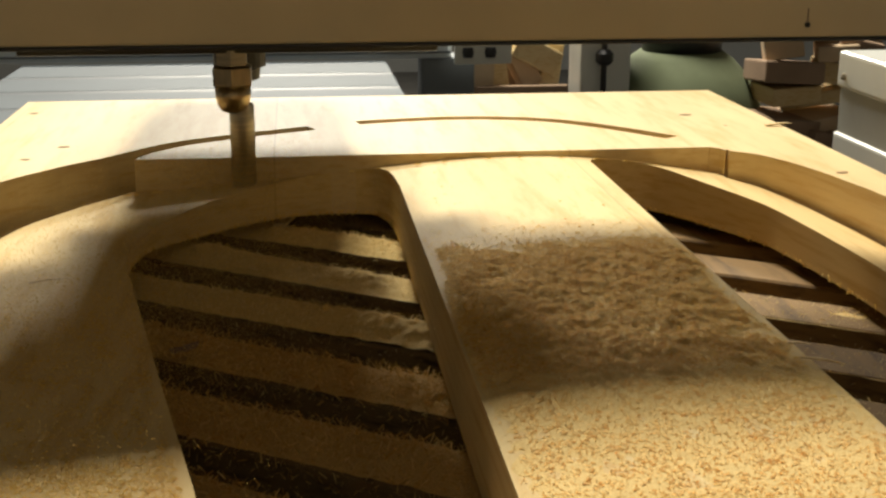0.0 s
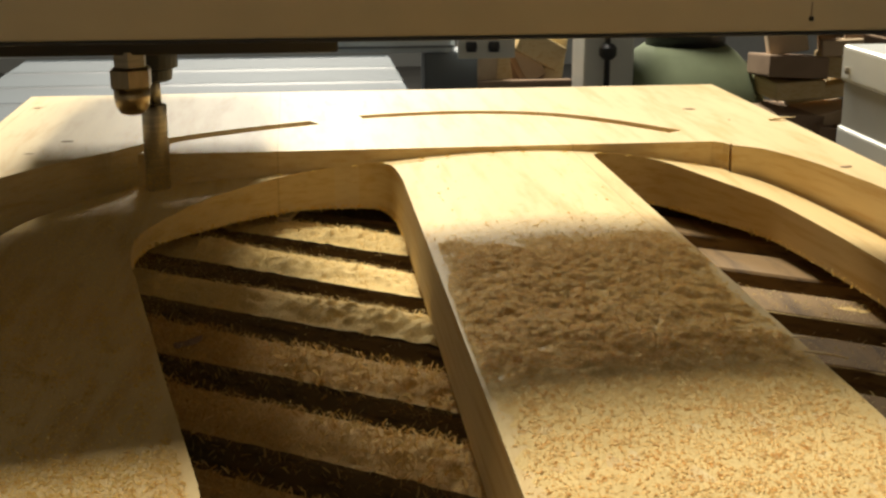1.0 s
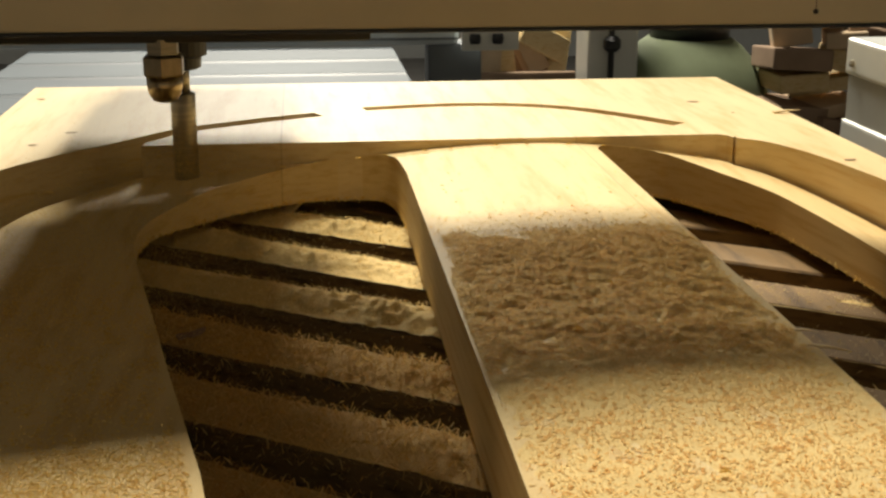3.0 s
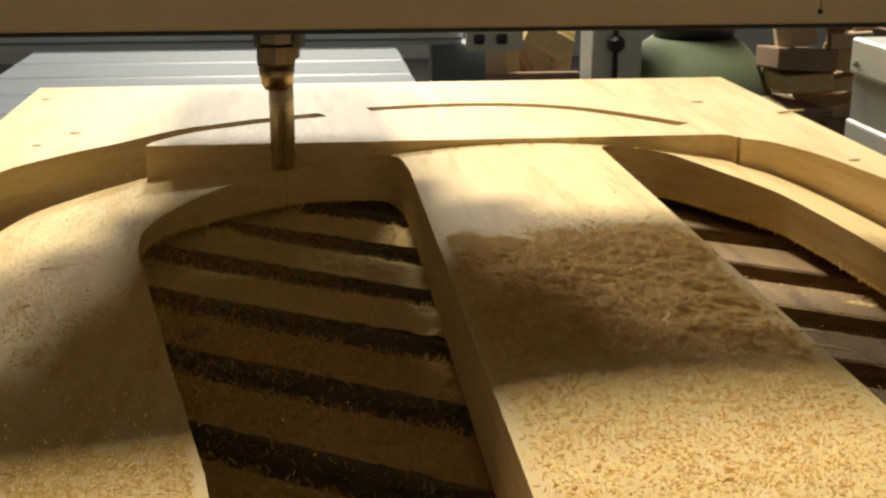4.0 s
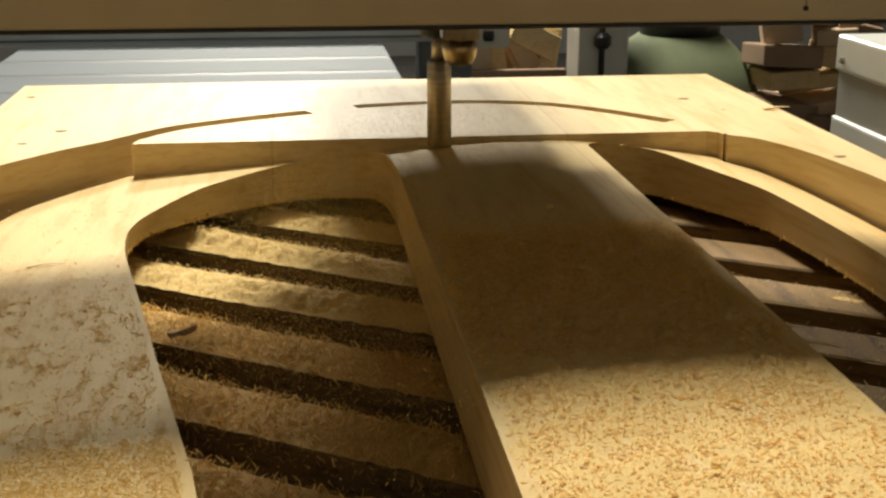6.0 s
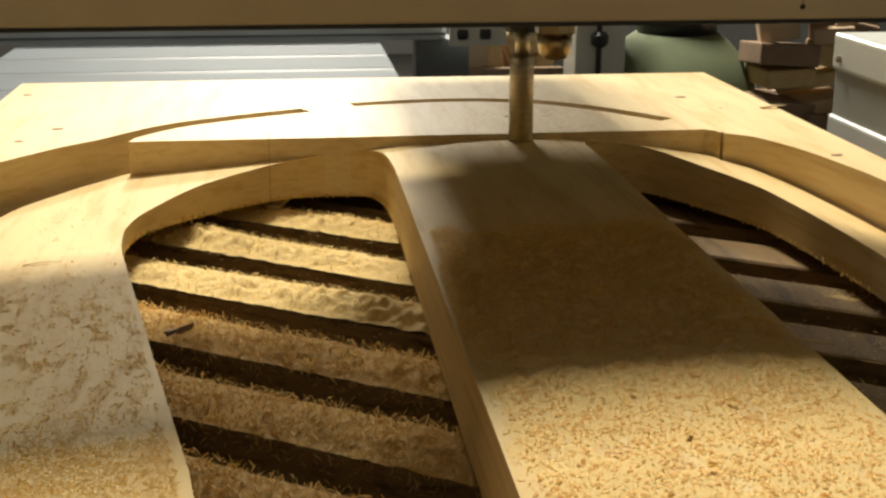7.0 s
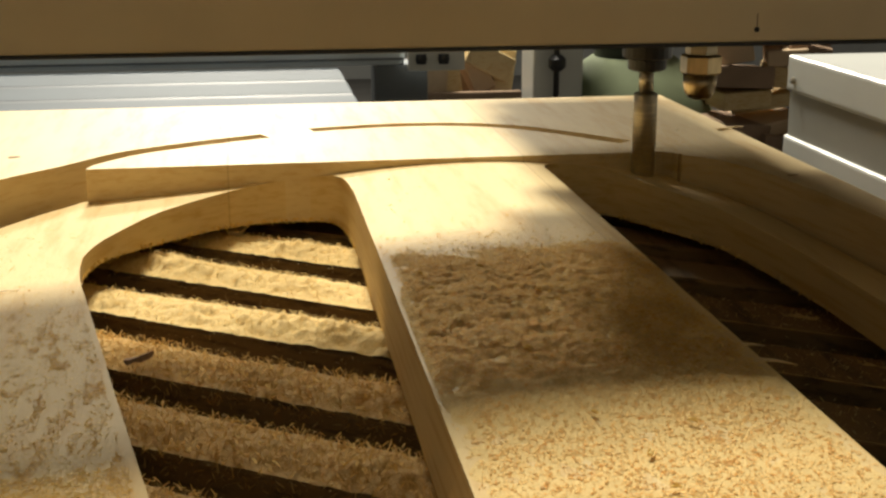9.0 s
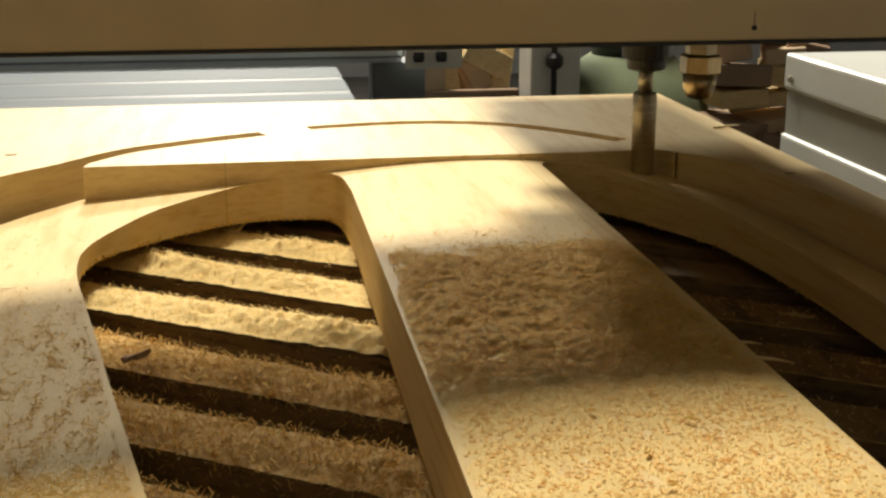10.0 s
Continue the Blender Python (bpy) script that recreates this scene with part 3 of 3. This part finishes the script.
for x, y, r, turn in [(-1.209, 6.105, 0.022, 10), (-0.934, 5.252, 0.028, 14), (-1.042, 5.013, 0.022, 5), (1.786, 5.725, 0.03, -8), (1.987, 4.43, 0.026, 12), (1.875, 5.42, 0.010, 0)]:
    bm = bmesh.new()
    ring = []
    for k in range(14):
        a = math.tau * k / 14
        q = Vector((r * math.cos(a) * random.uniform(0.75, 1.1), 0.55 * r * math.sin(a) * random.uniform(0.7, 1.2), 0))
        q.rotate(Euler((0, 0, radians(turn))))
        ring.append(bm.verts.new((x + q.x, y + q.y, 0.0025)))
    mid = bm.verts.new((x, y, 0.004))
    for k in range(14):
        bm.faces.new((ring[k], ring[(k + 1) % 14], mid))
    part("knot", bm, KNOT, workpiece, "small dark knot")

sliver("splinter", (-0.815, 3.822, arch(-0.81) + 0.003), (-0.70, 3.838, arch(-0.70) + 0.003), 0.007, "thin brown splinter lying on the side arm")
bm = bmesh.new()
rings = []
for k in range(6):
    a = k / 5
    mid = Vector((-0.378 + 0.078 * a, 3.525 + 0.02 * a + random.uniform(-0.004, 0.004), REST + 0.034 + 0.012 * a * a))
    w, h = random.uniform(0.008, 0.018) * (1.2 - a), random.uniform(0.005, 0.010)
    rings.append([bm.verts.new(mid + Vector((random.uniform(-0.004, 0.004), sx * w, sz * h))) for sx, sz in ((-1, -1), (1, -0.8), (0.7, 0.8), (-0.6, 1))])
for p, q in zip(rings, rings[1:]):
    for k in range(4):
        bm.faces.new((p[k], p[(k + 1) % 4], q[(k + 1) % 4], q[k]))
bm.faces.new(rings[0])
bm.faces.new(rings[-1])
tagged(part("wood_fragment", bm, CARD_DARK, at=(-0.34, 3.54, REST)), "small dark broken wood fragment on the shavings", "wood fragment")
bm = boxed(-0.025, 0.025, -0.14, 0.14, -0.008, 0.008, 0.003)
bmesh.ops.rotate(bm, verts=bm.verts, matrix=Euler((radians(6), 0, radians(-20))).to_matrix())
bmesh.ops.translate(bm, verts=bm.verts, vec=(-0.03, 5.07, REST + 0.045))
tagged(part("wood_strip", bm, WOOD, at=(-0.03, 5.07, REST)), "short pale wood strip lying across the slats", "wood strip")

# ---- chips thrown by the cutter ----
FLIGHTS = []
for k in range(22):
    t0 = 0.25 + 9.2 * k / 22 + random.uniform(-0.1, 0.1)
    s = random.uniform(0.012, 0.024)
    bm = bmesh.new()
    pts = [(-0.5, -0.2, 0), (0.0, -0.25, 0.18), (0.5, -0.12, 0.02), (0.5, 0.12, 0.02), (0.0, 0.25, 0.18), (-0.5, 0.2, 0)]
    low = [bm.verts.new(Vector(p) * s) for p in pts]
    high = [bm.verts.new((Vector(p) + Vector((0, 0, 0.12))) * s) for p in pts]
    bm.faces.new(low)
    bm.faces.new(high)
    for a in range(6):
        bm.faces.new((low[a], low[(a + 1) % 6], high[(a + 1) % 6], high[a]))
    for v in bm.verts:
        v.co *= K
    bmesh.ops.recalc_face_normals(bm, faces=bm.faces)
    me = bpy.data.meshes.new("flying_chip")
    bm.to_mesh(me)
    bm.free()
    me.materials.append(CHIP)
    FLIGHTS.append((tagged(new("flying_chip", me), "pale pine chip thrown by the cutter", "wood chip", "chips thrown by the cutter"), t0))

# ---- fine dust blown off by the cutter ----
def puff(n, wide, deep, high, label):
    """A drifting cloud of tiny separate flakes round its own origin."""
    verts, faces = [], []
    for _ in range(n):
        c = Vector((random.gauss(0, wide), random.gauss(0, deep), random.gauss(0, high)))
        u = Vector((random.gauss(0, 1), random.gauss(0, 1), random.gauss(0, 1))).normalized()
        v = u.orthogonal().normalized()
        r = random.uniform(0.0005, 0.0012)
        k = len(verts)
        verts += [(c + u * (r * p) + v * (r * q)) * K for p, q in ((-1.6, -0.6), (1.6, -0.8), (1.2, 0.8), (-1.4, 0.7))]
        faces.append((k, k + 1, k + 2, k + 3))
    me = bpy.data.meshes.new("wood_dust")
    me.from_pydata(verts, [], faces)
    me.materials.append(CHIP)
    return tagged(new("wood_dust", me), label, "wood dust", kind="stuff")


DUST = puff(9000, 0.17, 0.13, 0.08, "fine pale dust swirling round the cutter")
PLUMES = [puff(26000, 0.27, 0.42, 0.07, "thin cloud of pale dust drifting ahead of the cutter") for _ in range(2)]

# ---- unseen lamp housings hung from the ceiling, the added fill's too ----
for spot, aim, size, watts, colour in LAMPS:
    lamp = new("unseen_lamp")
    lamp.matrix_world = look(spot, aim)
    tagged(lamp, "unseen workshop lamp hung under the ceiling", "lamp", "high-bay lamps")
    bm = bmesh.new()
    box(bm, -0.36, 0.36, -0.36, 0.36, 0.03, 0.16, 0.02)
    me = bpy.data.meshes.new("housing")
    bm.to_mesh(me)
    bm.free()
    me.materials.append(ALU_DARK)
    ob = new("housing", me)
    ob.parent = lamp
    rod = bpy.data.meshes.new("hanger")
    bm = bmesh.new()
    box(bm, -0.02, 0.02, -0.02, 0.02, 0.0, 5.6 - spot[2])
    bmesh.ops.rotate(bm, verts=bm.verts, matrix=lamp.matrix_world.to_3x3().inverted())
    bmesh.ops.translate(bm, verts=bm.verts, vec=(0, 0, 0.15))
    bm.to_mesh(rod)
    bm.free()
    rod.materials.append(ALU_DARK)
    new("hanger", rod).parent = lamp


def motions():
    rows = [(0, -0.206, -0.116), (0.5, -0.375, -0.123), (1, -0.547, -0.135), (1.5, -0.674, -0.143), (2, -0.646, -0.138), (2.5, -0.602, -0.136), (2.7, -0.548, -0.132), (3.8, -0.170, -0.099), (4, -0.098, -0.092), (4.5, 0.067, -0.067), (5, 0.233, -0.047), (5.5, 0.396, -0.035), (7, 0.895, -0.019), (7.5, 1.065, -0.026), (8, 1.235, -0.038), (8.5, 1.400, -0.056), (9, 1.564, -0.088), (9.5, 1.594, -0.096), (10, 1.572, -0.094)]
    walk(head, [(t, Matrix.Translation(P(x, 4.92, z))) for t, x, z in rows])
    walk(carriage, [(t, Matrix.Translation(P(x, 4.1, 0.534))) for t, x, z in rows])
    walk(DUST, [(t, Matrix.Translation(P(x, 4.78, z + 0.07))) for t, x, z in rows])
    # the plumes trail the cutter, then sink between the slats
    for n, plume in enumerate(PLUMES):
        trail = [(t, x - 0.12 - 0.15 * n, 4.20 - 1.0 * n, z + 0.05) for t, x, z in rows if t < 5.6]
        fall = [(6.3, 0.25, 3.9 - 0.7 * n, -0.16), (6.9, 0.2, 3.7 - 0.7 * n, -0.56), (10.0, 0.2, 3.7 - 0.7 * n, -0.60)]
        walk(plume, [(t, Matrix.Translation(P(x, y, z))) for t, x, y, z in trail + fall])
    # chips: at rest by the step, thrown forward as the cutter passes, at rest on the milled face
    for chip, t0 in FLIGHTS:
        x0 = float(np.interp(t0, [r[0] for r in rows], [r[1] for r in rows]))
        x1 = random.choice([random.uniform(-1.0, -0.6), random.uniform(0.45, 1.08), random.uniform(0.45, 1.08)])
        y1 = random.uniform(1.9, 3.6)
        start, end = Vector((x0, 4.90, arch(x0) + 0.006)), Vector((x1, y1, arch(x1) + 0.012))
        span = random.uniform(0.30, 0.45)
        spin = random.uniform(-70, 70)
        keys = [(0.0, P(*start), 0)] if t0 > 0.2 else []
        keys.append((t0, P(*start), 0))
        for f in (0.25, 0.5, 0.75, 1.0):
            q = start.lerp(end, f)
            q.z += 0.9 * f * (1 - f)
            keys.append((t0 + span * f, P(*q), spin * f))
        keys.append((10.0, P(*end), spin))
        walk(chip, [(t, Matrix.Translation(q) @ pose(0, 0, 0, a if 0 < a < 60 and t < t0 + span * 0.9 else 0, 0, a)) for t, q, a in keys])


motions()
